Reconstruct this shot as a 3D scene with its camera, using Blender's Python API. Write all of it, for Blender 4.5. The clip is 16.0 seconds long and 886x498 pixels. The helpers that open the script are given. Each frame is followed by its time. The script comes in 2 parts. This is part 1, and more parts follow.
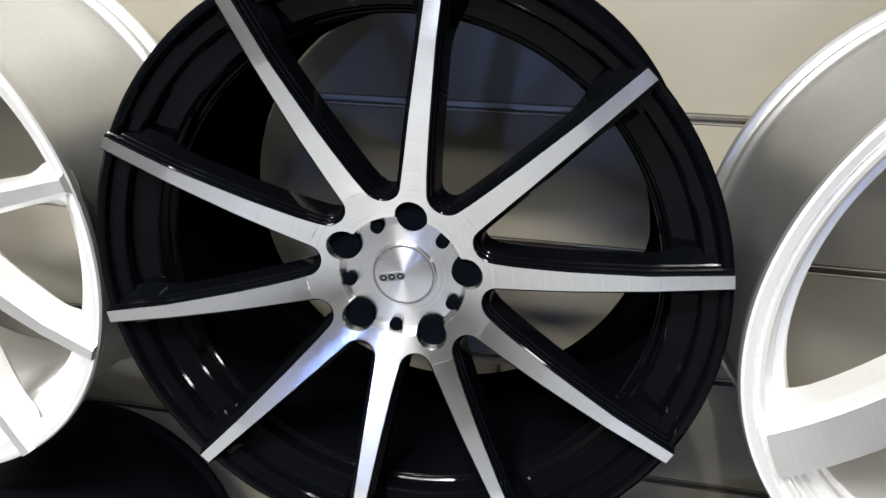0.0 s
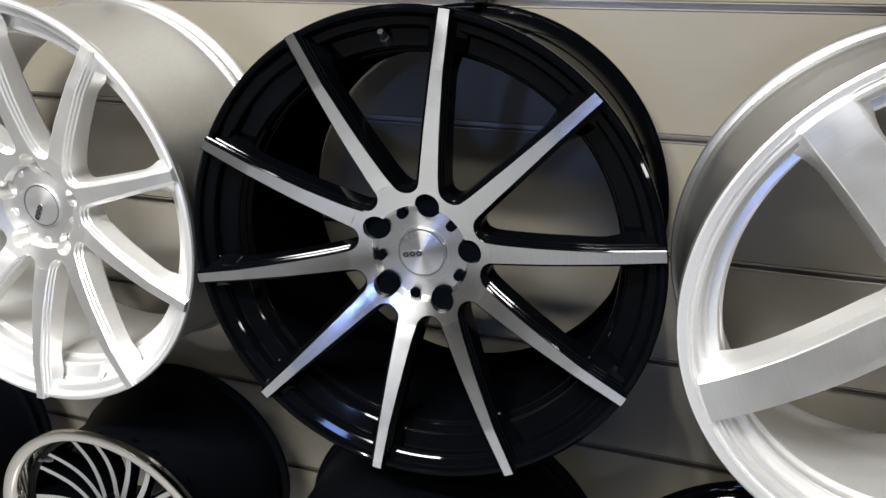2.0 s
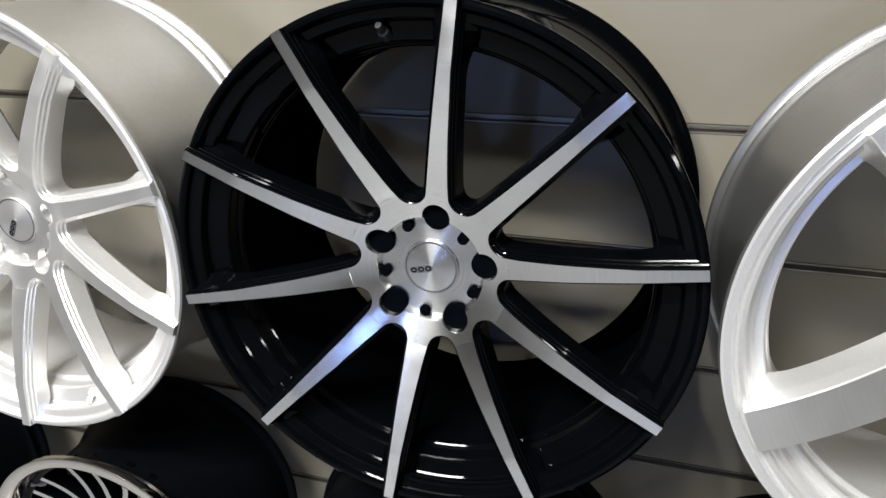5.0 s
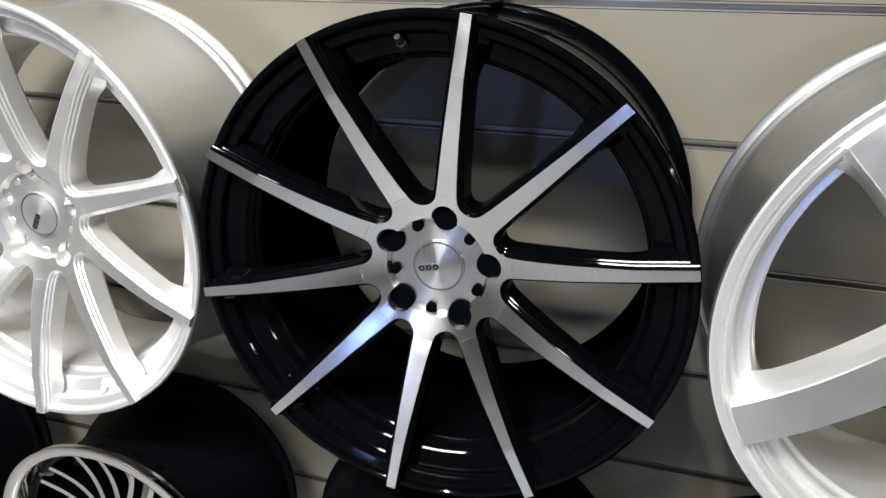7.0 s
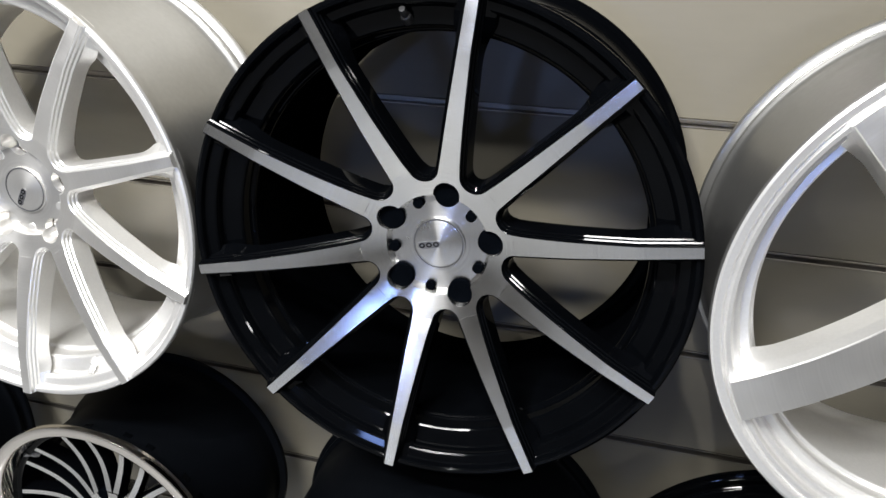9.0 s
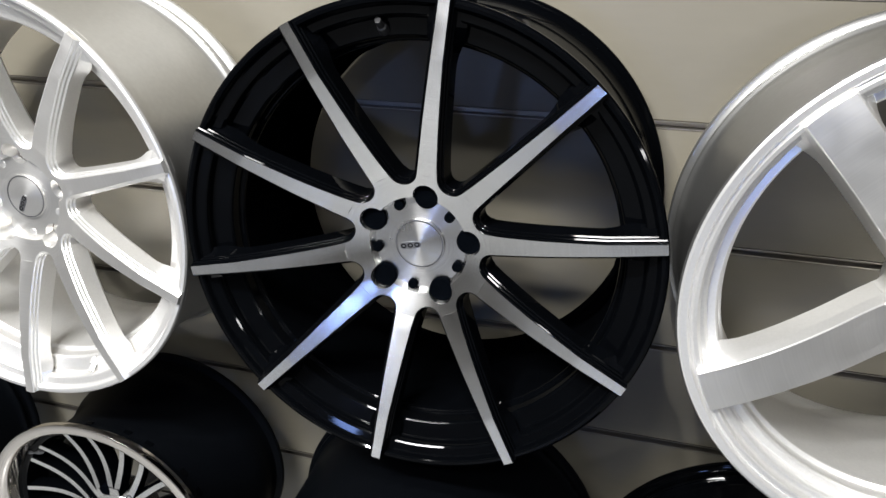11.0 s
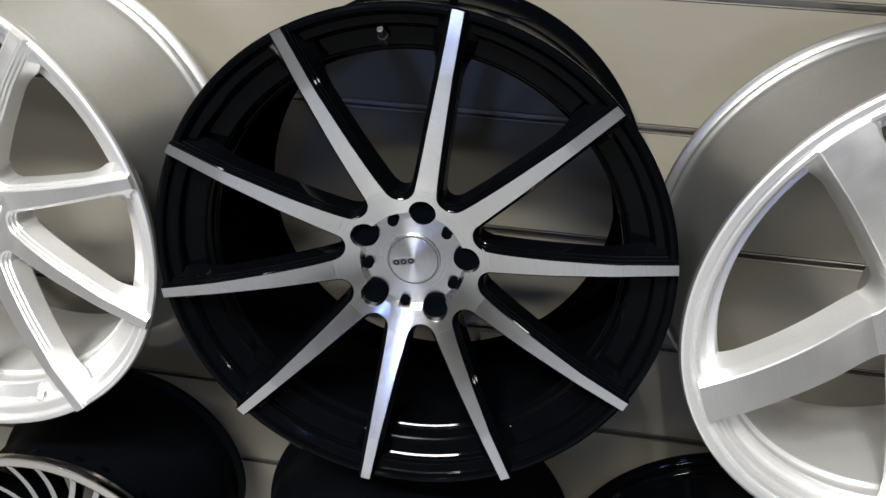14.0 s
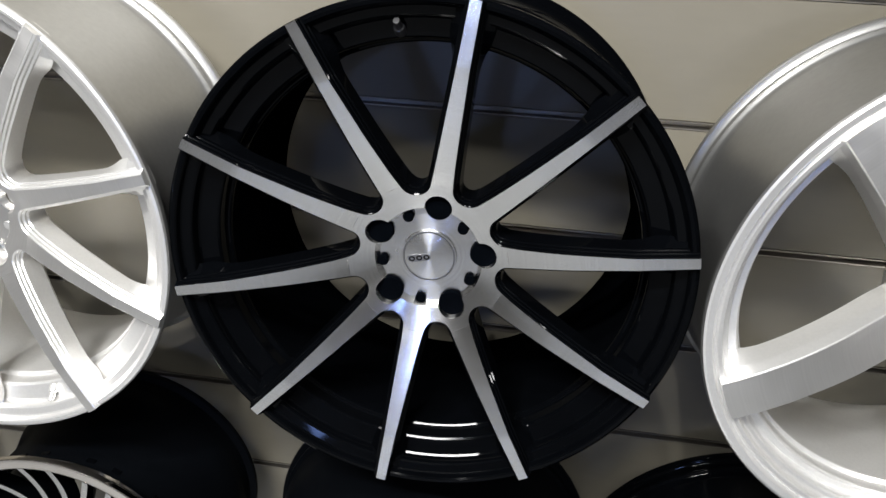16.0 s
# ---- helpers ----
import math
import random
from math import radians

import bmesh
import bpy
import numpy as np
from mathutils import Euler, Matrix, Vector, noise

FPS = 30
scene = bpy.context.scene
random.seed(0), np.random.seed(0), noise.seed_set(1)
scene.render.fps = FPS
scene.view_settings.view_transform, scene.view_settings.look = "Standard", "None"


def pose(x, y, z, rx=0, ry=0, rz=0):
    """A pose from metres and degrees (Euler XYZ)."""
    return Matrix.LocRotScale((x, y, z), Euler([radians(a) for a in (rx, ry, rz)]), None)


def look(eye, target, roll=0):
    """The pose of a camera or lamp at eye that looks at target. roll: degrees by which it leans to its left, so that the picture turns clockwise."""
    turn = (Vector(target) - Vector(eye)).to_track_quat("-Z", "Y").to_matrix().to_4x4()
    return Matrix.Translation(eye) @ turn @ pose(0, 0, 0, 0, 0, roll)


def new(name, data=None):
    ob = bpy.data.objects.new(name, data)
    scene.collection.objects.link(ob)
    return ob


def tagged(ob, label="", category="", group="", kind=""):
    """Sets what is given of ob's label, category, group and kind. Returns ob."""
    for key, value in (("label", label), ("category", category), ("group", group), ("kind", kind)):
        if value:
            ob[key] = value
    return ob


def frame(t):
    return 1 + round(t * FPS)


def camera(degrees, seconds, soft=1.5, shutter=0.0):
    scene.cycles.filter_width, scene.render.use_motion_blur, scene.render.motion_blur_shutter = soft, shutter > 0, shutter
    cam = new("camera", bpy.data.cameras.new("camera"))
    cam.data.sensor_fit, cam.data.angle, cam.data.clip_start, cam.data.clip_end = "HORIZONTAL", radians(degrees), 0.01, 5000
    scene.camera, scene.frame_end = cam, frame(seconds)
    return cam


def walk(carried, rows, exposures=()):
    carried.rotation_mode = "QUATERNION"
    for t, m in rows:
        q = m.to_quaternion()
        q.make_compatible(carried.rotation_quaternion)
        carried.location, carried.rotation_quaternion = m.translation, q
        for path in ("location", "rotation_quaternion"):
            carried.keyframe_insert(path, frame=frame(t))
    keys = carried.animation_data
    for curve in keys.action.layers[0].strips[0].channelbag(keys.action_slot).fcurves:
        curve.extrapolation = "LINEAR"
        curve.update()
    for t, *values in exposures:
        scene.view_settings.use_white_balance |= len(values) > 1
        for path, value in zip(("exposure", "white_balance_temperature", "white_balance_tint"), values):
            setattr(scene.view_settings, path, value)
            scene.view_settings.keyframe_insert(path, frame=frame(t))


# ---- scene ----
# ---------------------------------------------------------------- camera
cam = camera(65.7, 16.0)
# seconds, x, y, z, and the turn in degrees
PATH = [
    (0, 0.1353, -0.4905, 1.5037, 67.76, -1.19, 10.96),
    (0.5, 0.1970, -0.5186, 1.4888, 66.08, -0.91, 13.69),
    (1, 0.2205, -0.5972, 1.5079, 69.41, -0.65, 15.89),
    (1.5, 0.2332, -0.6471, 1.5201, 69.96, -1.50, 16.04),
    (2, 0.2312, -0.6483, 1.5193, 70.25, -1.07, 16.78),
    (2.5, 0.2244, -0.6340, 1.5191, 69.50, -0.69, 17.18),
    (3, 0.2023, -0.6189, 1.5215, 68.81, -0.36, 15.97),
    (3.5, 0.1823, -0.5836, 1.5149, 67.98, -0.08, 15.39),
    (4, 0.1635, -0.5540, 1.5218, 67.06, 0.34, 14.49),
    (4.2, 0.1848, -0.5370, 1.5261, 66.79, 0.88, 16.07),
    (6.3, 0.2040, -0.6330, 1.5394, 69.88, -0.20, 16.75),
    (6.5, 0.2048, -0.6225, 1.5381, 69.65, -0.59, 16.72),
    (7, 0.1979, -0.6159, 1.5327, 69.34, -1.05, 16.51),
    (7.5, 0.2050, -0.6189, 1.5287, 69.11, -0.92, 15.67),
    (8, 0.2024, -0.6260, 1.5260, 69.26, -1.14, 15.54),
    (8.5, 0.1902, -0.6307, 1.5257, 68.92, -1.47, 15.65),
    (9, 0.1710, -0.6215, 1.5249, 67.95, -1.99, 14.66),
    (9.5, 0.1562, -0.6024, 1.5211, 67.82, -2.58, 13.21),
    (9.7, 0.1535, -0.5941, 1.5278, 67.28, -2.27, 12.84),
    (11.8, 0.2335, -0.6686, 1.5376, 68.37, -1.27, 16.95),
    (12, 0.2319, -0.6692, 1.5386, 67.88, -1.69, 17.00),
    (12.5, 0.2137, -0.6469, 1.5416, 66.82, -2.03, 16.12),
    (13, 0.1618, -0.6204, 1.5645, 67.32, -1.85, 13.39),
    (13.5, 0.1200, -0.6042, 1.5677, 66.28, -3.02, 10.30),
    (14, 0.1038, -0.6109, 1.5713, 65.40, -3.27, 7.73),
    (14.5, 0.1021, -0.6190, 1.5640, 66.16, -2.22, 7.76),
    (15, 0.0993, -0.6116, 1.5589, 65.87, -2.39, 8.15),
    (15.5, 0.0951, -0.6077, 1.5563, 65.56, -2.52, 7.86),
    (16, 0.0926, -0.6084, 1.5562, 65.95, -2.80, 8.00),
]
walk(cam, [(t, pose(x, y, z, rx, ry, rz)) for t, x, y, z, rx, ry, rz in PATH],
     [(0.0, 1.60), (0.5, 1.42), (1.0, 1.28), (2.0, 1.12), (4.0, 1.06), (7.5, 1.08), (9.5, 1.07), (12.0, 1.10), (14.0, 0.96), (16.0, 0.92)])

# ---------------------------------------------------------------- light
HUB_Z = 1.25          # height of the upper row of wheels
WALL_Y = 0.30         # front of the slatted wall

world = bpy.data.worlds.new("room_air")
scene.world = world
world.use_nodes = True
world.node_tree.nodes["Background"].inputs[0].default_value = (0.9, 0.95, 1.0, 1)
world.node_tree.nodes["Background"].inputs[1].default_value = 0.02


def area_lamp(x, y, z, sx, sy, watts, colour):
    data = bpy.data.lights.new("area_lamp", "AREA")
    data.shape, data.size, data.size_y, data.energy, data.color = "RECTANGLE", sx, sy, watts, colour
    ob = new("area_lamp", data)
    ob.matrix_world = pose(x, y, z)
    return ob


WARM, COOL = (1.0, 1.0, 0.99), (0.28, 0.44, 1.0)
# lamps under the ceiling, out of view
area_lamp(-0.46, -1.36, 2.76, 1.10, 0.13, 56, WARM)
area_lamp(-0.10, -1.95, 2.76, 1.10, 0.12, 18, WARM)
# two small added lamps that sharpen the glints on black edges
for lx in (-0.75, -0.05):
    area_lamp(lx, -0.90, 2.76, 0.035, 0.035, 8, WARM)
# cool lamps added unseen behind the camera, aimed to streak the lathe-cut spokes
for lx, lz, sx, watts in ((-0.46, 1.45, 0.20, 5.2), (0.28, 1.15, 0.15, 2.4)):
    streak_lamp = area_lamp(lx, -4.10, lz, sx, 0.20, watts, COOL)
    streak_lamp.matrix_world = look((lx, -4.10, lz), (0, 0, 1.25))
glint_lamp = area_lamp(3.30, -3.00, 2.10, 0.20, 0.26, 8, WARM)    # lamp added unseen on the right, for short glints on the rim steps
glint_lamp.matrix_world = look((3.30, -3.00, 2.10), (0, 0, 1.2))


# ---------------------------------------------------------------- materials
def shader(name, colour, rough, metal=0.0, spread=0.06, grain=60.0, bump=0.0, coat=0.0, spec=0.5, wear=0.08, stretch=(1, 1, 1)):
    """A surface whose colour and gloss vary at two scales."""
    m = bpy.data.materials.new(name)
    m.use_nodes = True
    n, l = m.node_tree.nodes, m.node_tree.links
    b = n["Principled BSDF"]
    b.inputs["Metallic"].default_value = metal
    b.inputs["Coat Weight"].default_value = coat
    b.inputs["Coat Roughness"].default_value = 0.03
    b.inputs["Specular IOR Level"].default_value = spec
    at = n.new("ShaderNodeTexCoord")
    fit = n.new("ShaderNodeMapping")
    fit.inputs["Scale"].default_value = stretch
    l.new(at.outputs["Object"], fit.inputs["Vector"])
    fine, broad = n.new("ShaderNodeTexNoise"), n.new("ShaderNodeTexNoise")
    fine.inputs["Scale"].default_value, fine.inputs["Detail"].default_value = grain, 6
    broad.inputs["Scale"].default_value, broad.inputs["Detail"].default_value = 5.0, 3
    for tex in (fine, broad):
        l.new(fit.outputs[0], tex.inputs["Vector"])
    mix = n.new("ShaderNodeMath")
    mix.operation = "ADD"
    l.new(fine.outputs[0], mix.inputs[0])
    l.new(broad.outputs[0], mix.inputs[1])
    tone = n.new("ShaderNodeMapRange")
    tone.inputs["From Min"].default_value, tone.inputs["From Max"].default_value = 0.6, 1.4
    tone.inputs["To Min"].default_value, tone.inputs["To Max"].default_value = 1 - spread, 1 + spread
    l.new(mix.outputs[0], tone.inputs["Value"])
    tint = n.new("ShaderNodeVectorMath")
    tint.operation = "SCALE"
    tint.inputs[0].default_value = colour
    l.new(tone.outputs[0], tint.inputs["Scale"])
    l.new(tint.outputs[0], b.inputs["Base Color"])
    gloss = n.new("ShaderNodeMapRange")
    gloss.inputs["From Min"].default_value, gloss.inputs["From Max"].default_value = 0.3, 0.7
    gloss.inputs["To Min"].default_value, gloss.inputs["To Max"].default_value = rough * (1 - wear * 2), rough * (1 + wear * 2)
    l.new(broad.outputs[0], gloss.inputs["Value"])
    l.new(gloss.outputs[0], b.inputs["Roughness"])
    if bump:
        bp = n.new("ShaderNodeBump")
        bp.inputs["Strength"].default_value, bp.inputs["Distance"].default_value = bump, 0.001
        l.new(fine.outputs[0], bp.inputs["Height"])
        l.new(bp.outputs[0], b.inputs["Normal"])
    return m


def turned(name, colour, rough, aniso, spread=0.1, metal=1.0):
    """Metal cut on a lathe: fine rings about the wheel's axis, which is each part's own y axis."""
    m = bpy.data.materials.new(name)
    m.use_nodes = True
    n, l = m.node_tree.nodes, m.node_tree.links
    b = n["Principled BSDF"]
    b.inputs["Metallic"].default_value = metal
    b.inputs["Anisotropic"].default_value = aniso
    b.inputs["Anisotropic Rotation"].default_value = 0.25
    at = n.new("ShaderNodeTexCoord")
    around = n.new("ShaderNodeVectorMath")
    around.operation = "CROSS_PRODUCT"
    around.inputs[0].default_value = (0, 1, 0)
    l.new(at.outputs["Object"], around.inputs[1])
    turn = n.new("ShaderNodeVectorTransform")
    turn.vector_type, turn.convert_from, turn.convert_to = "VECTOR", "OBJECT", "WORLD"
    l.new(around.outputs[0], turn.inputs[0])
    unit = n.new("ShaderNodeVectorMath")
    unit.operation = "NORMALIZE"
    l.new(turn.outputs[0], unit.inputs[0])
    l.new(unit.outputs[0], b.inputs["Tangent"])
    flat = n.new("ShaderNodeVectorMath")
    flat.operation = "MULTIPLY"
    flat.inputs[1].default_value = (1, 0, 1)
    l.new(at.outputs["Object"], flat.inputs[0])
    far = n.new("ShaderNodeVectorMath")
    far.operation = "LENGTH"
    l.new(flat.outputs[0], far.inputs[0])
    rings = n.new("ShaderNodeTexNoise")
    rings.noise_dimensions = "1D"
    rings.inputs["Scale"].default_value, rings.inputs["Detail"].default_value = 420, 4
    l.new(far.outputs["Value"], rings.inputs["W"])
    blot = n.new("ShaderNodeTexNoise")
    blot.inputs["Scale"].default_value, blot.inputs["Detail"].default_value = 22, 4
    l.new(at.outputs["Object"], blot.inputs["Vector"])
    mix = n.new("ShaderNodeMath")
    mix.operation = "ADD"
    l.new(rings.outputs[0], mix.inputs[0])
    l.new(blot.outputs[0], mix.inputs[1])
    tone = n.new("ShaderNodeMapRange")
    tone.inputs["From Min"].default_value, tone.inputs["From Max"].default_value = 0.6, 1.4
    tone.inputs["To Min"].default_value, tone.inputs["To Max"].default_value = 1 - spread, 1 + spread
    l.new(mix.outputs[0], tone.inputs["Value"])
    tint = n.new("ShaderNodeVectorMath")
    tint.operation = "SCALE"
    tint.inputs[0].default_value = colour
    l.new(tone.outputs[0], tint.inputs["Scale"])
    l.new(tint.outputs[0], b.inputs["Base Color"])
    gloss = n.new("ShaderNodeMapRange")
    gloss.inputs["From Min"].default_value, gloss.inputs["From Max"].default_value = 0.3, 0.7
    gloss.inputs["To Min"].default_value, gloss.inputs["To Max"].default_value = rough * 0.85, rough * 1.15
    l.new(blot.outputs[0], gloss.inputs["Value"])
    l.new(gloss.outputs[0], b.inputs["Roughness"])
    return m


MACHINED = turned("machined_aluminium", (0.77, 0.765, 0.75), 0.22, 0.90, 0.10)
CAP_METAL = turned("spun_cap_aluminium", (0.68, 0.675, 0.67), 0.24, 0.95, 0.12)
SILVER_FACE = turned("brushed_silver", (0.74, 0.728, 0.705), 0.38, 0.5, 0.04, 0.90)
SILVER = shader("silver_paint", (0.82, 0.81, 0.79), 0.36, 0.78, 0.05, 300, 0.05)
BLACK = shader("gloss_black_paint", (0.0010, 0.0012, 0.0016), 0.045, 0, 0.2, 40, 0.0, spec=0.08)
# next two: the gloss black with reflections cut, putting barrel shade into the material
BARREL = shader("black_barrel_paint", (0.0010, 0.0012, 0.0016), 0.07, 0, 0.2, 40, 0.0, spec=0.007)
WELL_BLACK = shader("unreflecting_inner_black", (0.0010, 0.0012, 0.0016), 0.6, 0, 0.2, 40, 0.0, spec=0.0)
SATIN = shader("satin_black_paint", (0.0018, 0.0022, 0.0030), 0.40, 0, 0.2, 200, 0.05, spec=0.03)
# barrel silvers, darker than the wheel faces; the right wheel's is darkest
SILVER_BARREL = shader("barrel_silver", (0.56, 0.555, 0.54), 0.36, 0.9, 0.06, 160, 0.05)
GREY_BARREL = shader("darker_barrel_silver", (0.34, 0.336, 0.325), 0.34, 0.9, 0.06, 160, 0.05)
CHROME = shader("polished_lip", (0.95, 0.90, 0.84), 0.10, 1.0, 0.04, 50)
# near-black fills the bolt holes in place of their shade; also badge marks
PIT = shader("hole_shade_and_mark_black", (0.0012, 0.0016, 0.0024), 0.6, 0, 0.2, 100, spec=0.0)
MARK = shader("etched_mark", (0.22, 0.22, 0.23), 0.4, 0.8, 0.1, 200)
PANEL = shader("beige_grey_laminate", (0.176, 0.160, 0.125), 0.42, 0, 0.04, 90, 0.04, stretch=(0.25, 1, 1))
CORE = shader("dark_groove_board", (0.05, 0.045, 0.04), 0.7, 0, 0.15, 80)
TRIM = shader("aluminium_groove_insert", (0.36, 0.335, 0.295), 0.50, 1.0, 0.06, 200, stretch=(0.05, 1, 1))
PLASTIC = shader("black_plastic", (0.015, 0.015, 0.016), 0.35, 0, 0.15, 150, 0.1)
PAINT = shader("plain_wall_paint", (0.13, 0.125, 0.12), 0.7, 0, 0.05, 30, 0.1)
CEIL = shader("white_ceiling_paint", (0.60, 0.59, 0.57), 0.8, 0, 0.04, 30, 0.1)
TILE = shader("grey_floor_tile", (0.235, 0.238, 0.238), 0.3, 0, 0.1, 12, 0.0)


# ---------------------------------------------------------------- mesh helpers
def part(name, bm, material, parent=None, label="", smooth=True, angle=35):
    bmesh.ops.recalc_face_normals(bm, faces=bm.faces)
    for f in bm.faces:
        f.smooth = smooth
    if smooth:
        for e in bm.edges:
            if len(e.link_faces) == 2 and e.calc_face_angle(0) > radians(angle):
                e.smooth = False
    me = bpy.data.meshes.new(name)
    bm.to_mesh(me)
    bm.free()
    me.materials.append(material)
    ob = new(name, me)
    if parent:
        ob.parent = parent
    if label:
        tagged(ob, label)
    return ob


def thing(name, m, label, category, group=""):
    ob = new(name)
    ob.matrix_basis = m
    return tagged(ob, label, category, group)


def revolve(profile, seg=144, closed=True, bm=None):
    """A ring about the y axis from (radius, y) pairs."""
    bm = bm or bmesh.new()
    rings = [[bm.verts.new((r * math.cos(2 * math.pi * i / seg), y, r * math.sin(2 * math.pi * i / seg))) for i in range(seg)] for r, y in profile]
    pairs = list(zip(rings, rings[1:] + rings[:1])) if closed else list(zip(rings, rings[1:]))
    for a, b in pairs:
        for i in range(seg):
            j = (i + 1) % seg
            bm.faces.new((a[i], a[j], b[j], b[i]))
    return bm


def disc(r, y0, y1, x=0.0, z=0.0, seg=28, edge=0.0008, bm=None, back=True):
    """A round plug with a softened front edge, front at y0, back at y1."""
    bm = bm or bmesh.new()
    prof = [(r - edge, y0), (r, y0 + edge), (r, y1)]
    rings = [[bm.verts.new((x + q * math.cos(2 * math.pi * i / seg), y, z + q * math.sin(2 * math.pi * i / seg))) for i in range(seg)] for q, y in prof]
    for a, b in zip(rings, rings[1:]):
        for i in range(seg):
            j = (i + 1) % seg
            bm.faces.new((a[i], a[j], b[j], b[i]))
    bm.faces.new(rings[0])
    if back:
        bm.faces.new(rings[-1])
    return bm


def block(x0, x1, y0, y1, z0, z1, bevel=0.0, bm=None):
    bm = bm or bmesh.new()
    made = bmesh.ops.create_cube(bm, size=1)
    for v in made["verts"]:
        v.co = Vector(((x0 + x1) / 2 + v.co.x * (x1 - x0), (y0 + y1) / 2 + v.co.y * (y1 - y0), (z0 + z1) / 2 + v.co.z * (z1 - z0)))
    if bevel:
        es = list({e for v in made["verts"] for e in v.link_edges})
        bmesh.ops.bevel(bm, geom=es, offset=bevel, segments=2, affect="EDGES")
    return bm


def along(table, r):
    """Straight-line reading of a table of (r, value)."""
    return float(np.interp(r, [a for a, _ in table], [b for _, b in table]))


# steps of a spoke's flank: how far out, how far back
FLANK = [(0.0, 0.0), (0.0003, 0.0001), (0.0016, 0.00095), (0.0018, 0.0012), (0.0020, 0.0040), (0.0022, 0.0043), (0.0035, 0.0052), (0.0037, 0.0055), (0.0039, 0.0084), (0.0041, 0.0087),
         (0.0054, 0.0096), (0.0056, 0.0099), (0.0058, 0.0124), (0.0068, 1.0)]


def spoke_body(stations, half, front, depth, flank):
    """A tapering spoke along +x with stepped flanks."""
    bm = bmesh.new()
    rows = []
    for r in stations:
        w, y, d = along(half, r), along(front, r), along(depth, r)
        flare = 0.0075 * min(max((r - 0.196) / 0.036, 0), 1) ** 2.2        # web that rounds the outer corners of the openings
        side = [(w + o + (flare if b >= 1 else 0), y + (b if b < 1 else d)) for o, b in flank]
        side.append((w + 0.002, y + d + 0.006))
        ring = side + [(-u, v) for u, v in reversed(side)] + [(-w * 0.5, y + 0.0002), (0, y + 0.0002), (w * 0.5, y + 0.0002)]
        rows.append([bm.verts.new((math.sqrt(max(r * r - u * u, 0)), v, u)) for u, v in ring])
    k = len(rows[0])
    for a, b in zip(rows, rows[1:]):
        for i in range(k):
            j = (i + 1) % k
            bm.faces.new((a[i], a[j], b[j], b[i]))
    bm.faces.new(rows[0])
    bm.faces.new(rows[-1])
    return bm


def spoke_face(stations, half, front, proud=0.0004):
    """The cut front of a spoke: a thin plate over its body."""
    bm = bmesh.new()
    rows = []
    for r in stations:
        w, y = along(half, r), along(front, r) - proud
        us = (-w, -w * 0.5, 0, w * 0.5, w)
        rows.append([bm.verts.new((math.sqrt(r * r - u * u), y, u)) for u in us] + [bm.verts.new((math.sqrt(r * r - w * w), y + 0.0008, s * (w + 0.0002))) for s in (1, -1)])
    k = len(rows[0])
    for a, b in zip(rows, rows[1:]):
        for i in range(k):
            j = (i + 1) % k
            bm.faces.new((a[i], a[j], b[j], b[i]))
    bm.faces.new(rows[0])
    bm.faces.new(rows[-1])
    return bm


def hub_edges(d):
    """Inner and outer radius of the hub plate at the angle a, d holding its sizes; off widens the plate into the pockets."""
    step = 2 * math.pi / d["n"]

    def outer(a, off=0.0):
        x = abs((a + step / 2) % step - step / 2)      # from the nearest spoke
        x = step / 2 - x                               # from the middle of the pocket
        rc, rho = d["rc"], d["rho"] - off
        w = rc * math.sin(step / 2) - rho              # half the spoke where the round end begins
        if x < step / 2 - math.atan2(w, rc * math.cos(step / 2)):
            return rc * math.cos(x) - math.sqrt(max(rho * rho - (rc * math.sin(x)) ** 2, 0))
        return math.hypot(rc * math.cos(step / 2), w)

    def lug(a, sign):
        x = (a - d["lug_phase"] + math.pi / 5) % (2 * math.pi / 5) - math.pi / 5
        rg, q = d["lug_r"], d["lug_q"]
        s = q * q - (rg * math.sin(x)) ** 2
        if s <= 0 or abs(x) > 1:
            return d["ring"]
        v = rg * math.cos(x) + sign * math.sqrt(s)
        return max(v, d["ring"]) if sign > 0 else min(v, d["ring"])
    return outer, lug


def hub_plate(d, layers, seg=720, inner=True):
    """The plate that joins the spokes: polar strip with scalloped bolt holes and rounded pocket ends. layers: (off, y)."""
    outer, lug = hub_edges(d)
    bm = bmesh.new()
    angs = [2 * math.pi * i / seg for i in range(seg)]

    def ring(f, y):
        return [bm.verts.new((f(a) * math.cos(a), (y(a) if callable(y) else y) + d.get("slope", 0) * (d.get("edge", 0) - f(a)), f(a) * math.sin(a))) for a in angs]
    rings = []
    y0, y1 = layers[0][1], layers[-1][1]
    rings.append(ring(lambda a: lug(a, 1), y1))
    rings.append(ring(lambda a: lug(a, 1), lambda a: y0 + (0.0075 if lug(a, 1) == d["ring"] else 0.0012)))
    rings.append(ring(lambda a: lug(a, 1) + (0.0042 if lug(a, 1) == d["ring"] else 0.0007), y0))
    rings.append(ring(lambda a: 0.5 * (lug(a, 1) + outer(a)), y0))
    for off, y in layers:
        rings.append(ring(lambda a: outer(a, off), y))
    for a, b in zip(rings, rings[1:]):
        for i in range(seg):
            j = (i + 1) % seg
            bm.faces.new((a[i], a[j], b[j], b[i]))
    return bm, rings


def split_plate(d, layers, face_mat, flank_mat, parent):
    """Hub plate in two parts: the cut front and the painted pocket walls."""
    bm, rings = hub_plate(d, layers)
    # the front keeps the first five rings, the flank the rest
    keep = {v for r in rings[:5] for v in r}
    bm2, rings2 = hub_plate(d, layers)
    drop = [v for r in rings2[:4] for v in r]
    bmesh.ops.delete(bm2, geom=drop, context="VERTS")
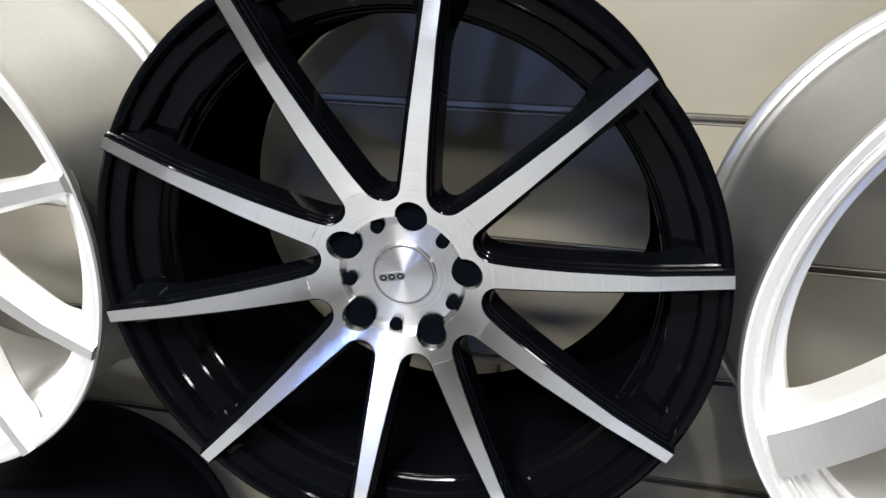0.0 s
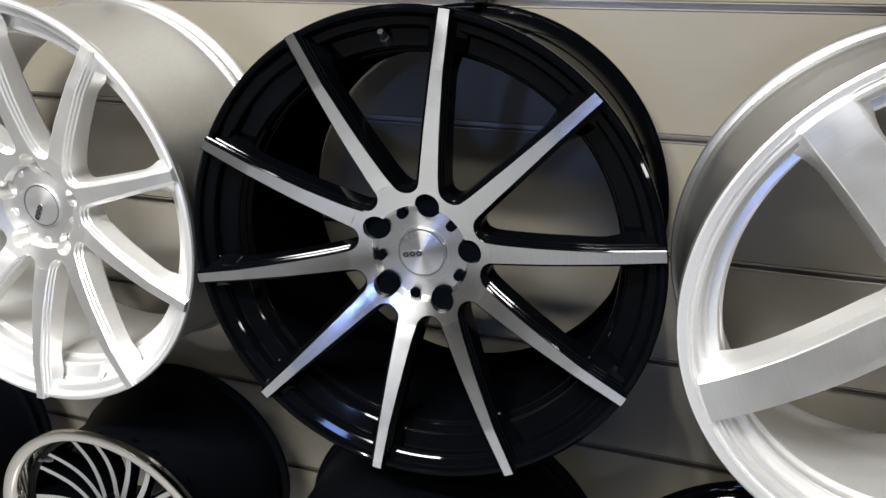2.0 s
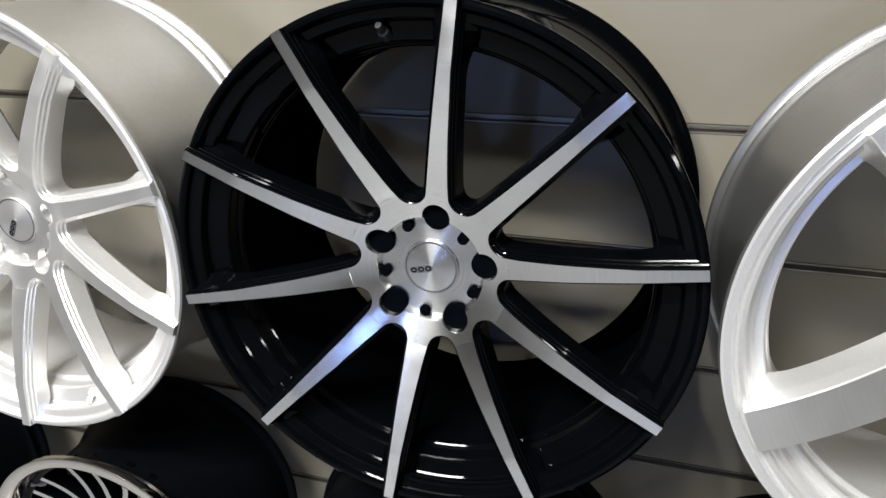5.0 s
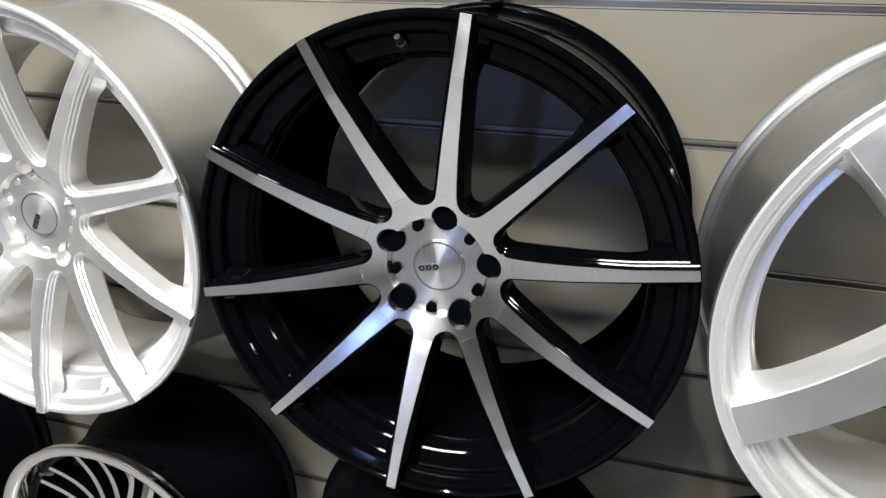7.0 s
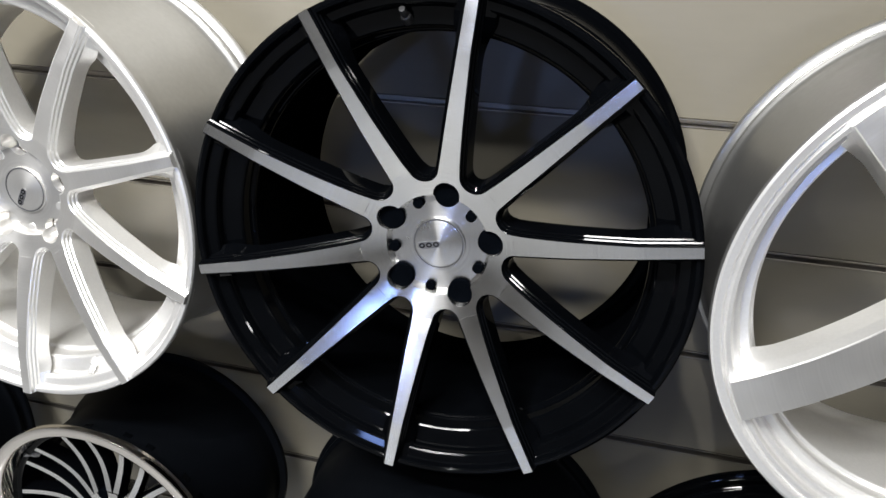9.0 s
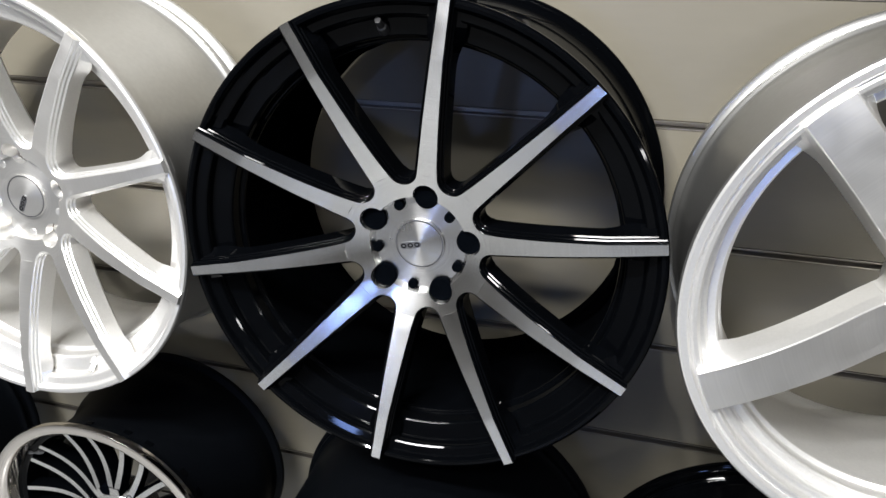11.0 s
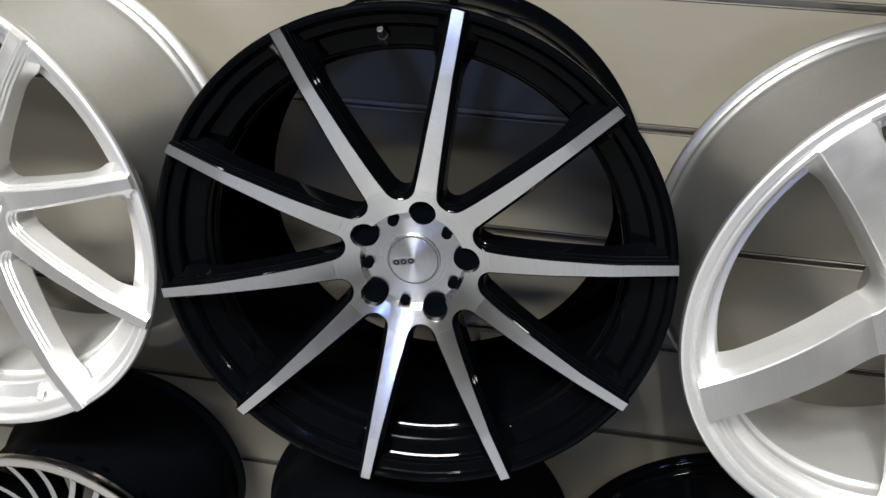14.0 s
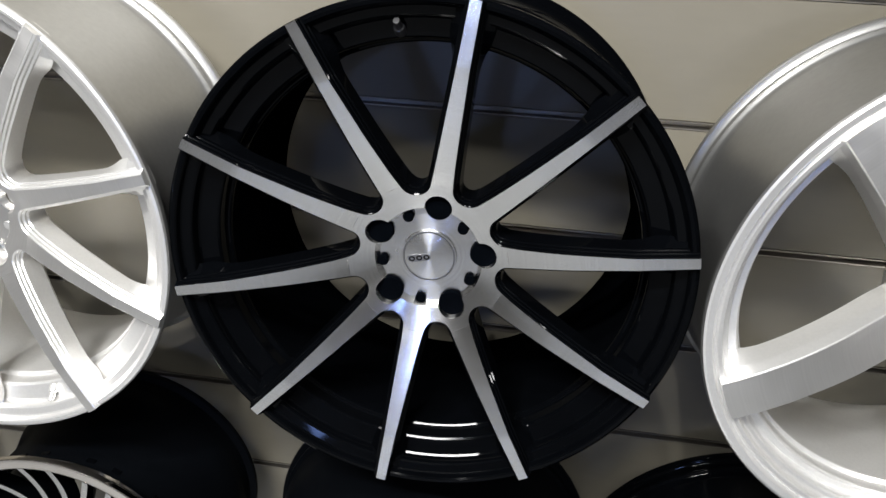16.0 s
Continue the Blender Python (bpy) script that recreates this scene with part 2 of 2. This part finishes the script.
    bmesh.ops.delete(bm, geom=[v for v in bm.verts if v not in keep], context="VERTS")
    part("hub_face", bm, face_mat, parent, "brushed metal hub face")
    part("hub_flank", bm2, flank_mat, parent, angle=14)


def recess_disc(d, y, r0, seg=360):
    """The sunken ring round the centre cap, scalloped by the bolt holes."""
    _, lug = hub_edges(d)
    bm = bmesh.new()
    angs = [2 * math.pi * i / seg for i in range(seg)]
    rows = []
    for k in range(6):
        rows.append([bm.verts.new(((r0 + (lug(a, -1) - r0) * k / 5) * math.cos(a), y, (r0 + (lug(a, -1) - r0) * k / 5) * math.sin(a))) for a in angs])
    rows.append([bm.verts.new((lug(a, -1) * math.cos(a), y + 0.012, lug(a, -1) * math.sin(a))) for a in angs])
    for a, b in zip(rows, rows[1:]):
        for i in range(seg):
            j = (i + 1) % seg
            bm.faces.new((a[i], a[j], b[j], b[i]))
    return bm


def centre_cap(y, r, parent, metal, mark_turn):
    cap = part("centre_cap", revolve([(0.0002, y - 0.0022), (r * 0.6, y - 0.0020), (r * 0.93, y - 0.0010), (r * 0.95, y), (r * 0.99, y + 0.0002), (r, y - 0.0012), (r * 1.03, y - 0.0012), (r * 1.04, y + 0.004)], 72, False), metal, parent, "round spun aluminium centre cap")
    bm = bmesh.new()
    # a low badge: an oblong bar
    oval = [(-0.0105 + 0.0125 * math.copysign(abs(math.cos(k * math.pi / 14)) ** 0.6, math.cos(k * math.pi / 14)), 0.0042 * math.copysign(abs(math.sin(k * math.pi / 14)) ** 0.6, math.sin(k * math.pi / 14))) for k in range(28)]
    top = [bm.verts.new((x, y - 0.0026, z)) for x, z in oval]
    low = [bm.verts.new((x * 1.04, y - 0.0010, z * 1.08)) for x, z in oval]
    bm.faces.new(top)
    for i in range(28):
        j = (i + 1) % 28
        bm.faces.new((low[i], low[j], top[j], top[i]))
    b = part("badge", bm, MARK, cap, "dark etched badge")
    b.matrix_basis = pose(0, 0, 0, 0, mark_turn, 0)
    bm = bmesh.new()
    for cx in (-0.0185, -0.0105, -0.0025):
        rr, seg = 0.0034, 18
        o = [bm.verts.new((cx + rr * math.cos(2 * math.pi * i / seg), y - 0.0030, rr * 0.85 * math.sin(2 * math.pi * i / seg))) for i in range(seg)]
        q = [bm.verts.new((cx + rr * 0.55 * math.cos(2 * math.pi * i / seg), y - 0.0030, rr * 0.42 * math.sin(2 * math.pi * i / seg))) for i in range(seg)]
        for i in range(seg):
            j = (i + 1) % seg
            bm.faces.new((o[i], o[j], q[j], q[i]))
    c = part("badge_marks", bm, PIT, cap, "black marks on the badge")
    c.matrix_basis = pose(0, 0, 0, 0, mark_turn, 0)
    ring = part("groove_ring", revolve([(r * 0.955, y - 0.0014), (r * 0.985, y - 0.0014), (r * 0.985, y + 0.001), (r * 0.955, y + 0.001)], 72), MARK, cap)
    return cap


WELL = 0.220          # inside radius of the drop centre


def rim(parent, R, width, mat_in, mat_out, stepped=False):
    """A rim: inside shell, outside barrel and the two flanges."""
    s = R / 0.268
    lip = [(0.2665, 0.0042), (0.2640, 0.0030), (0.2608, 0.0032), (0.2594, 0.0050), (0.2580, 0.0100), (0.2566, 0.0116), (0.2494, 0.0146), (0.2478, 0.0162), (0.2472, 0.0180), (0.2464, 0.0262), (0.2448, 0.0279)]
    seat = [(0.2286, 0.0340), (0.2270, 0.0356), (0.2262, 0.0372), (0.2254, 0.0500), (0.2240, 0.0515), (0.2226, 0.0520), (0.2212, 0.0534), (0.2208, 0.0560), (WELL, 0.0800), (WELL, 0.1250), (0.2240, 0.1450),
            (0.2290, 0.1650), (0.2315, 0.1850), (0.2330, 0.2060), (0.2345, 0.2090), (0.2600, 0.2125), (0.2635, 0.2150)]
    outer = [(0.2645, 0.2160), (0.2690, 0.2160), (0.2706, 0.2145), (0.2704, 0.2095), (0.2690, 0.2080), (0.2625, 0.2068), (0.2605, 0.2050), (0.2600, 0.2030), (0.2602, 0.1975), (0.2622, 0.1955), (0.2634, 0.1930), (0.2632, 0.1900), (0.2606, 0.1875), (0.2588, 0.1860),
             (0.2560, 0.1790), (0.2530, 0.1500), (0.2500, 0.0900), (0.2490, 0.0500), (0.2505, 0.0360), (0.2515, 0.0200), (0.2545, 0.0165), (0.2640, 0.0150), (0.2678, 0.0120), (0.2680, 0.0062)]
    if stepped:
        lip = [(0.2665, 0.0042), (0.2640, 0.0030), (0.2580, 0.0034), (0.2566, 0.0050), (0.2552, 0.0085), (0.2540, 0.0092), (0.2528, 0.0085), (0.2515, 0.0072), (0.2478, 0.0078), (0.2466, 0.0095),
                 (0.2456, 0.0180), (0.2440, 0.0200), (0.2402, 0.0210), (0.2386, 0.0230), (0.2376, 0.0330), (0.2362, 0.0350)]
    inner = lip + seat
    back = width - 0.216          # a wider wheel is longer behind the spokes
    inner = [(r * s, y + back * min(max((y - 0.06) / 0.1, 0), 1)) for r, y in inner]
    outer = [(r * s, y + back * min(max((y - 0.06) / 0.1, 0), 1)) for r, y in outer]
    cut = next(i for i, (r, y) in enumerate(inner) if y >= 0.0559)
    part("rim_steps", revolve(inner[:cut + 1], 160, False), mat_in, parent, angle=13)
    part("rim_inside", revolve(inner[cut:] + [outer[0]], 160, False), WELL_BLACK if mat_in == BLACK else mat_in, parent)
    part("rim_barrel", revolve(outer + [inner[0]], 160, False), mat_out, parent)


def valve(parent, angle, r, y, mat=None):
    """A short valve stem set in the rim, pointing to the front and inwards."""
    bm = revolve([(0.0002, -0.014), (0.0030, -0.014), (0.0036, -0.012), (0.0036, -0.004), (0.0050, -0.003), (0.0056, 0.0), (0.0056, 0.006), (0.0002, 0.006)], 16, False)
    for v in bm.verts:
        v.co = pose(0, 0, 0, 0, -angle, 0) @ (pose(r, y, 0, 0, 0, 35) @ v.co)
    part("valve_stem", bm, mat or MARK, parent, "short metal valve stem")


def turned_spokes(parent, d, body_mat, face_mat):
    st = [d["r0"], d["r0"] + 0.0023, d["r0"] + 0.0058, d["r0"] + 0.0118, d["r0"] + 0.018, 0.115, 0.122, 0.13, 0.14, 0.15, 0.16, 0.17, 0.18, 0.19, 0.20, d["kink"] - 0.003, d["kink"], d["kink"] + 0.003, 0.218, 0.224, 0.230, 0.236, 0.243, d["tip"] - 0.001, d["tip"]]
    first = part("spoke", spoke_body(st, d["half"], d["front"], d["depth"], d.get("flank", FLANK)), body_mat, parent, angle=14)
    face = part("machined_face", spoke_face(st, d["half"], d["front"]), face_mat, first, "bright machined spoke face")
    for k in range(d["n"]):
        m = pose(0, 0, 0, 0, -(d["phase"] + 360 / d["n"] * k), 0)
        if k == 0:
            first.matrix_basis = m
        else:
            s = new("spoke", first.data)
            s.parent, s.matrix_basis = parent, m
            f = new("machined_face", face.data)
            f.parent = s
            tagged(f, "bright machined spoke face")


def spoked_wheel(m, label, group, phase, body_mat, face_mat, barrel_mat, cap_mat, mark_turn, scale=1.0, valve_at=None, pit=PIT, width=0.238):
    """The ten-spoke concave wheel. Its front is at y = 0 and its axis is y."""
    w = thing("alloy_wheel", m, label, "wheel", group)
    half = [(0.080, 0.0113), (0.0860, 0.0111), (0.100, 0.0101), (0.125, 0.0090), (0.208, 0.0061), (0.266, 0.0053)]
    front = [(0.080, 0.0378), (0.0855, 0.0359), (0.0885, 0.0347), (0.10, 0.0301), (0.12, 0.0236), (0.147, 0.0156), (0.18, 0.0084), (0.210, 0.0024), (0.266, -0.0026)]
    depth = [(0.080, 0.036), (0.208, 0.030), (0.240, 0.024), (0.266, 0.012)]
    d = dict(n=10, rc=0.0895, rho=0.0165, r0=0.0855, kink=0.208, tip=0.2668, half=half, front=front, depth=depth, phase=phase,
             slope=0.30, edge=0.0858, lug_phase=0.0, lug_r=0.0585, lug_q=0.0142, ring=0.0535)
    rim(w, 0.268, width, body_mat, barrel_mat)
    turned_spokes(w, d, body_mat, face_mat)
    hub = new("hub")
    hub.parent = w
    hub.matrix_basis = pose(0, 0, 0, 0, -phase, 0)
    split_plate(d, [(o, 0.0357 + 0.30 * o + (b if b < 1 else 0.036)) for o, b in FLANK], face_mat, body_mat, hub)
    part("recess_face", recess_disc(d, 0.0530, 0.0295), cap_mat, hub)
    centre_cap(0.0520, 0.0285, hub, cap_mat, mark_turn)
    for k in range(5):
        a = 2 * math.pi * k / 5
        # plug fills the hole; PIT black puts the hole's shade in its colour
        part("bolt_hole_plug", disc(0.0141, 0.0475 if pit == PIT else 0.066, 0.090, 0.0585 * math.cos(a), 0.0585 * math.sin(a)), pit, hub)
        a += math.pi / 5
        part("bolt_pocket_plug", disc(0.0058, 0.0468 if pit == PIT else 0.0525, 0.060, 0.0500 * math.cos(a), 0.0500 * math.sin(a), 20), pit, hub)
    if body_mat == BLACK:
        part("hub_back", revolve([(0.030, 0.0900), (0.056, 0.0900), (0.056, 0.125), (0.030, 0.125)], 48), WELL_BLACK, hub)
    if valve_at is not None:
        valve(w, valve_at, 0.236, 0.028, PLASTIC if barrel_mat == BARREL else SILVER)
    return w


# ---------------------------------------------------------------- the setting
WX0, WX1 = -2.2, 2.4
PITCH, GROOVE0 = 0.16425, HUB_Z + 0.2708
wall = part("wall_north", block(WX0, WX1, WALL_Y + 0.018, WALL_Y + 0.14, 0.0, 2.8), CORE)
tagged(wall, "beige-grey slatted display wall with aluminium groove inserts", "wall", kind="structure")


def slat(z0, z1):
    """One board between two grooves, its long edges softened."""
    bm = bmesh.new()
    e = 0.0012
    prof = [(WALL_Y + 0.018, z0), (WALL_Y + e, z0), (WALL_Y, z0 + e), (WALL_Y, z1 - e), (WALL_Y + e, z1), (WALL_Y + 0.018, z1)]
    ends = [[bm.verts.new((x, y, z)) for y, z in prof] for x in (WX0, WX1)]
    for i in range(len(prof)):
        j = (i + 1) % len(prof)
        bm.faces.new((ends[0][i], ends[0][j], ends[1][j], ends[1][i]))
    bm.faces.new(ends[0])
    bm.faces.new(ends[1])
    return bm


def insert(z):
    """The metal channel in a groove: a small lip below and a lining."""
    bm = block(WX0, WX1, WALL_Y - 0.0010, WALL_Y + 0.0155, z - 0.0052, z - 0.0036)
    block(WX0, WX1, WALL_Y + 0.0140, WALL_Y + 0.0158, z - 0.0034, z + 0.0036, bm=bm)
    block(WX0, WX1, WALL_Y - 0.0010, WALL_Y + 0.0155, z + 0.0038, z + 0.0052, bm=bm)
    return bm


for k in range(-8, 9):
    top, low = GROOVE0 - PITCH * k, GROOVE0 - PITCH * (k + 1)
    if low + 0.0055 < 0.02 or top > 2.8:
        continue
    part("slat", slat(low + 0.0055, top - 0.0055), PANEL, wall, smooth=False)
    part("groove_insert", insert(top), TRIM, wall, "thin aluminium groove insert", smooth=False)

tagged(part("floor", block(-3.2, 3.4, -4.2, 0.44, -0.1, 0.0), TILE, smooth=False), "grey tiled shop floor", "floor", kind="structure")
tagged(part("ceiling", block(-3.2, 3.4, -4.2, 0.44, 2.8, 2.9), CEIL, smooth=False), "plain white shop ceiling", "ceiling", kind="structure")
tagged(part("wall_south", block(-3.2, 3.4, -4.3, -4.2, 0.0, 2.8), PAINT, smooth=False), "plain painted shop wall", "wall", kind="structure")
tagged(part("wall_west", block(-3.3, -3.2, -4.2, 0.44, 0.0, 2.8), PAINT, smooth=False), "plain painted shop wall", "wall", kind="structure")
tagged(part("wall_east", block(3.4, 3.5, -4.2, 0.44, 0.0, 2.8), PAINT, smooth=False), "plain painted shop wall", "wall", kind="structure")
for nm, a, b in (("wall_north_west", -3.2, WX0), ("wall_north_east", WX1, 3.4)):
    tagged(part(nm, block(a, b, WALL_Y, 0.44, 0.0, 2.8), PAINT, smooth=False), "plain painted wall beside the slats", "wall", kind="structure")

# ---------------------------------------------------------------- the wheels
UP = "wheels in the upper row"
LOW = "wheels in the lower row"
spoked_wheel(pose(0, 0, HUB_Z), "gloss black ten-spoke alloy wheel with machined silver spoke faces", UP, 81.9, BLACK, MACHINED, BARREL, CAP_METAL, 70, valve_at=98, width=0.272)
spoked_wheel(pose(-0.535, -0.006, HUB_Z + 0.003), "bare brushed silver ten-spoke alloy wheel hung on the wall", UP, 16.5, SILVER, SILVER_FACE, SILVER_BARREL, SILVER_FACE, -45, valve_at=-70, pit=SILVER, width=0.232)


def five_spoke(m, label, phase):
    """The wide-spoke silver wheel with a stepped lip."""
    w = thing("alloy_wheel", m, label, "wheel", UP)
    half = [(0.07, 0.0240), (0.12, 0.0232), (0.175, 0.0217), (0.252, 0.0217)]
    front = [(0.07, 0.0503), (0.078, 0.0480), (0.088, 0.0440), (0.10, 0.0378), (0.12, 0.0285), (0.135, 0.0224), (0.155, 0.0155), (0.175, 0.0100), (0.19, 0.0065), (0.21, 0.0030), (0.23, 0.0009), (0.252, 0.0)]
    depth = [(0.07, 0.040), (0.20, 0.038), (0.252, 0.034)]
    wide = [(0.0, 0.0), (0.0007, 0.0004), (0.0012, 0.0012), (0.0042, 0.0125), (0.0045, 0.0137), (0.0048, 0.0155), (0.0075, 1.0)]
    rc, rho = 0.085, 0.085 * math.sin(math.pi / 5) - 0.0238
    d = dict(n=5, rc=rc, rho=rho, r0=math.hypot(rc * math.cos(math.pi / 5), 0.0238) - 0.0005, kink=0.205, tip=0.2515, half=half, front=front, depth=depth, phase=phase,
             flank=wide, lug_phase=0.0, lug_r=0.0480, lug_q=0.0100, ring=0.0440)
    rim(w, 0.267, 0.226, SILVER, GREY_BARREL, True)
    turned_spokes(w, d, SILVER, SILVER_FACE)
    hub = new("hub")
    hub.parent = w
    hub.matrix_basis = pose(0, 0, 0, 0, -phase, 0)
    split_plate(d, [(o, 0.050 + (b if b < 1 else 0.040)) for o, b in wide], SILVER_FACE, SILVER, hub)
    part("recess_face", recess_disc(d, 0.058, 0.0295), SILVER_FACE, hub)
    centre_cap(0.057, 0.0285, hub, SILVER_FACE, 10)
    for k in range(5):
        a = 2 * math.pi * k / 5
        # black plug end with the hole's shade in its colour
        part("bolt_hole_plug", disc(0.0101, 0.070, 0.094, 0.0480 * math.cos(a), 0.0480 * math.sin(a)), PIT, hub)
    part("hub_back", revolve([(0.030, 0.0940), (0.056, 0.0940), (0.056, 0.125), (0.030, 0.125)], 48), SILVER, hub)
    return w


five_spoke(pose(0.545, 0, HUB_Z + 0.002), "brushed silver wheel with wide flat spokes and a stepped lip", 133)


def arm(r0, r1, a0, a1, w0, w1, y0, y1, bulge, proud=None):
    """A slim curved arm from (r0, a0) to (r1, a1), angles in degrees. proud: the thin cut face instead of the body."""
    bm = bmesh.new()
    rows = []
    n = 12
    for i in range(n + 1):
        t = i / n
        r, a = r0 + (r1 - r0) * t, radians(a0 + (a1 - a0) * (t ** 0.55))
        h = (w0 + (w1 - w0) * t) / 2
        y = y0 + (y1 - y0) * t - bulge * math.sin(math.pi * t)
        c, s = Vector((math.cos(a), 0, math.sin(a))), Vector((-math.sin(a), 0, math.cos(a)))
        if proud is None:
            sec = [(h, 0), (h + 0.001, 0.002), (h + 0.002, 0.020), (-h - 0.002, 0.020), (-h - 0.001, 0.002), (-h, 0)]
        else:
            sec = [(h, -proud), (h, 0.0004), (-h, 0.0004), (-h, -proud)]
        rows.append([bm.verts.new(c * r + s * u + Vector((0, y + v, 0))) for u, v in sec])
    k = len(rows[0])
    for a, b in zip(rows, rows[1:]):
        for i in range(k):
            j = (i + 1) % k
            bm.faces.new((a[i], a[j], b[j], b[i]))
    bm.faces.new(rows[0])
    bm.faces.new(rows[-1])
    return bm


def lipped_wheel(m, label, phase):
    """The small wheel with a polished lip and ten split spokes."""
    w = thing("alloy_wheel", m, label, "wheel", LOW)
    part("polished_lip", revolve([(0.1700, 0.034), (0.1715, 0.026), (0.1745, 0.012), (0.1775, 0.0045), (0.1805, 0.0020), (0.1885, 0.0010), (0.1935, 0.0022), (0.1950, 0.0055), (0.1945, 0.0100), (0.1900, 0.0120)], 128, False), CHROME, w, "polished metal lip")
    part("rim_inside", revolve([(0.1715, 0.0262), (0.1690, 0.0300), (0.1640, 0.0310), (0.1620, 0.0330), (0.1590, 0.0600), (0.1560, 0.1100), (0.1680, 0.1500), (0.1760, 0.2000), (0.1900, 0.2140)], 128, False), BLACK, w)
    part("rim_barrel", revolve([(0.1900, 0.2140), (0.1940, 0.2150), (0.1950, 0.2120), (0.1940, 0.2080), (0.1850, 0.2040), (0.1840, 0.1850), (0.1855, 0.1800), (0.1800, 0.1500), (0.1660, 0.1150), (0.1640, 0.0500), (0.1700, 0.0300), (0.1810, 0.0180), (0.1900, 0.0119)], 128, False), SATIN, w)
    stem_b = part("spoke", arm(0.030, 0.056, 0, 0, 0.0210, 0.0170, 0.041, 0.039, 0.0), BLACK, w)
    stem_f = part("machined_face", arm(0.030, 0.056, 0, 0, 0.0190, 0.0150, 0.041, 0.039, 0.0, 0.0005), MACHINED, stem_b, "bright machined spoke face")
    arms = [part("branch", arm(0.050, 0.1655, s * 4.0, s * 11.6, 0.0092, 0.0078, 0.039, 0.033, -0.010), BLACK, stem_b) for s in (-1, 1)]
    faces = [part("branch_face", arm(0.050, 0.1655, s * 4.0, s * 11.6, 0.0090, 0.0074, 0.039, 0.033, -0.010, 0.0005), MACHINED, stem_b, "bright machined spoke face") for s in (-1, 1)]
    for k in range(10):
        t = pose(0, 0, 0, 0, -(phase + 36 * k), 0)
        if k == 0:
            stem_b.matrix_basis = t
            continue
        s = new("spoke", stem_b.data)
        s.parent, s.matrix_basis = w, t
        for src in (stem_f, *arms, *faces):
            o = new(src.name.split(".")[0], src.data)
            o.parent = s
            if "face" in src.name:
                tagged(o, "bright machined spoke face")
    hub = part("hub", revolve([(0.0002, 0.036), (0.0300, 0.036), (0.0315, 0.0375), (0.0320, 0.0385), (0.0420, 0.0390), (0.0440, 0.0410), (0.0440, 0.085), (0.0002, 0.085)], 64, False), MACHINED, w)
    part("centre_cap", revolve([(0.0002, 0.0325), (0.0180, 0.0328), (0.0215, 0.0340), (0.0220, 0.0370)], 48, False), CAP_METAL, hub, "round spun aluminium centre cap")
    for k in range(5):
        a = radians(phase + 18 + 72 * k)
        # black plug, its colour standing for shade in a bolt hole
        part("bolt_hole_plug", disc(0.0085, 0.0375, 0.050, 0.0520 * math.cos(a), 0.0520 * math.sin(a)), PIT, hub)
    valve(w, phase + 54, 0.160, 0.040)
    return w


lipped_wheel(pose(-0.483, 0, HUB_Z - 0.513), "small black wheel with polished lip and slim split silver spokes", 88.5)


def dark_wheel(x, y, z, R, label, barrel, width):
    w = spoked_wheel(pose(x, y, z), label, LOW, 90, BLACK, BLACK, barrel, BLACK, 0, width=width)
    w.scale = (R / 0.2706, 1, R / 0.2706)
    return w


dark_wheel(-0.002, -0.07, HUB_Z - 0.565, 0.250, "satin black alloy wheel with a wide dark barrel", SATIN, 0.30)
dark_wheel(0.479, -0.07, HUB_Z - 0.587, 0.250, "gloss black alloy wheel with ribbed barrel edge", BLACK, 0.30)
dark_wheel(-1.035, 0.0, HUB_Z - 0.530, 0.220, "satin black alloy wheel beside the lipped wheel", SATIN, 0.23)


# ---------------------------------------------------------------- hangers
def hanger(x, z, y_end):
    """A black bracket that hooks into a groove and grips a rear flange."""
    h = thing("wheel_hanger", pose(x, 0, z), "black plastic wheel bracket hooked into the slat groove", "bracket", "wheel brackets")
    part("back_plate", block(-0.010, 0.010, WALL_Y - 0.005, WALL_Y - 0.0012, -0.012, 0.008, 0.0015), PLASTIC, h)
    part("arm", block(-0.006, 0.006, y_end, WALL_Y - 0.005, -0.004, 0.005, 0.002), PLASTIC, h)
    part("clip", block(-0.0115, 0.0115, y_end - 0.004, y_end + 0.018, -0.004, 0.0125, 0.0045), PLASTIC, h)
    return h


for x, z, R, rear in ((0.0, HUB_Z, 0.2706, 0.238), (-0.535, HUB_Z + 0.003, 0.2706, 0.232), (0.545, HUB_Z + 0.002, 0.2700, 0.226)):
    hanger(x + 0.002, z + R + 0.0035, rear - 0.012)


def peg(x, z, y_end, r):
    """A plain black peg that runs from the wall into a wheel's hub."""
    h = thing("wheel_peg", pose(x, 0, z), "black steel display peg through a wheel hub", "bracket", "wheel pegs")
    part("back_plate", revolve([(0.0002, WALL_Y - 0.008), (0.030, WALL_Y - 0.008), (0.032, WALL_Y - 0.006), (0.032, WALL_Y - 0.0012), (0.0002, WALL_Y - 0.0012)], 32, False), PLASTIC, h)
    part("rod", revolve([(0.0002, y_end), (r - 0.002, y_end), (r, y_end + 0.002), (r, WALL_Y - 0.006), (0.0002, WALL_Y - 0.006)], 24, False), PLASTIC, h)
    return h


for x, z, y_end, r in ((-0.483, HUB_Z - 0.513, 0.084, 0.020), (-0.002, HUB_Z - 0.565, 0.030, 0.0276), (0.479, HUB_Z - 0.587, 0.030, 0.0276), (-1.035, HUB_Z - 0.530, 0.100, 0.0242)):
    peg(x, z, y_end, r)
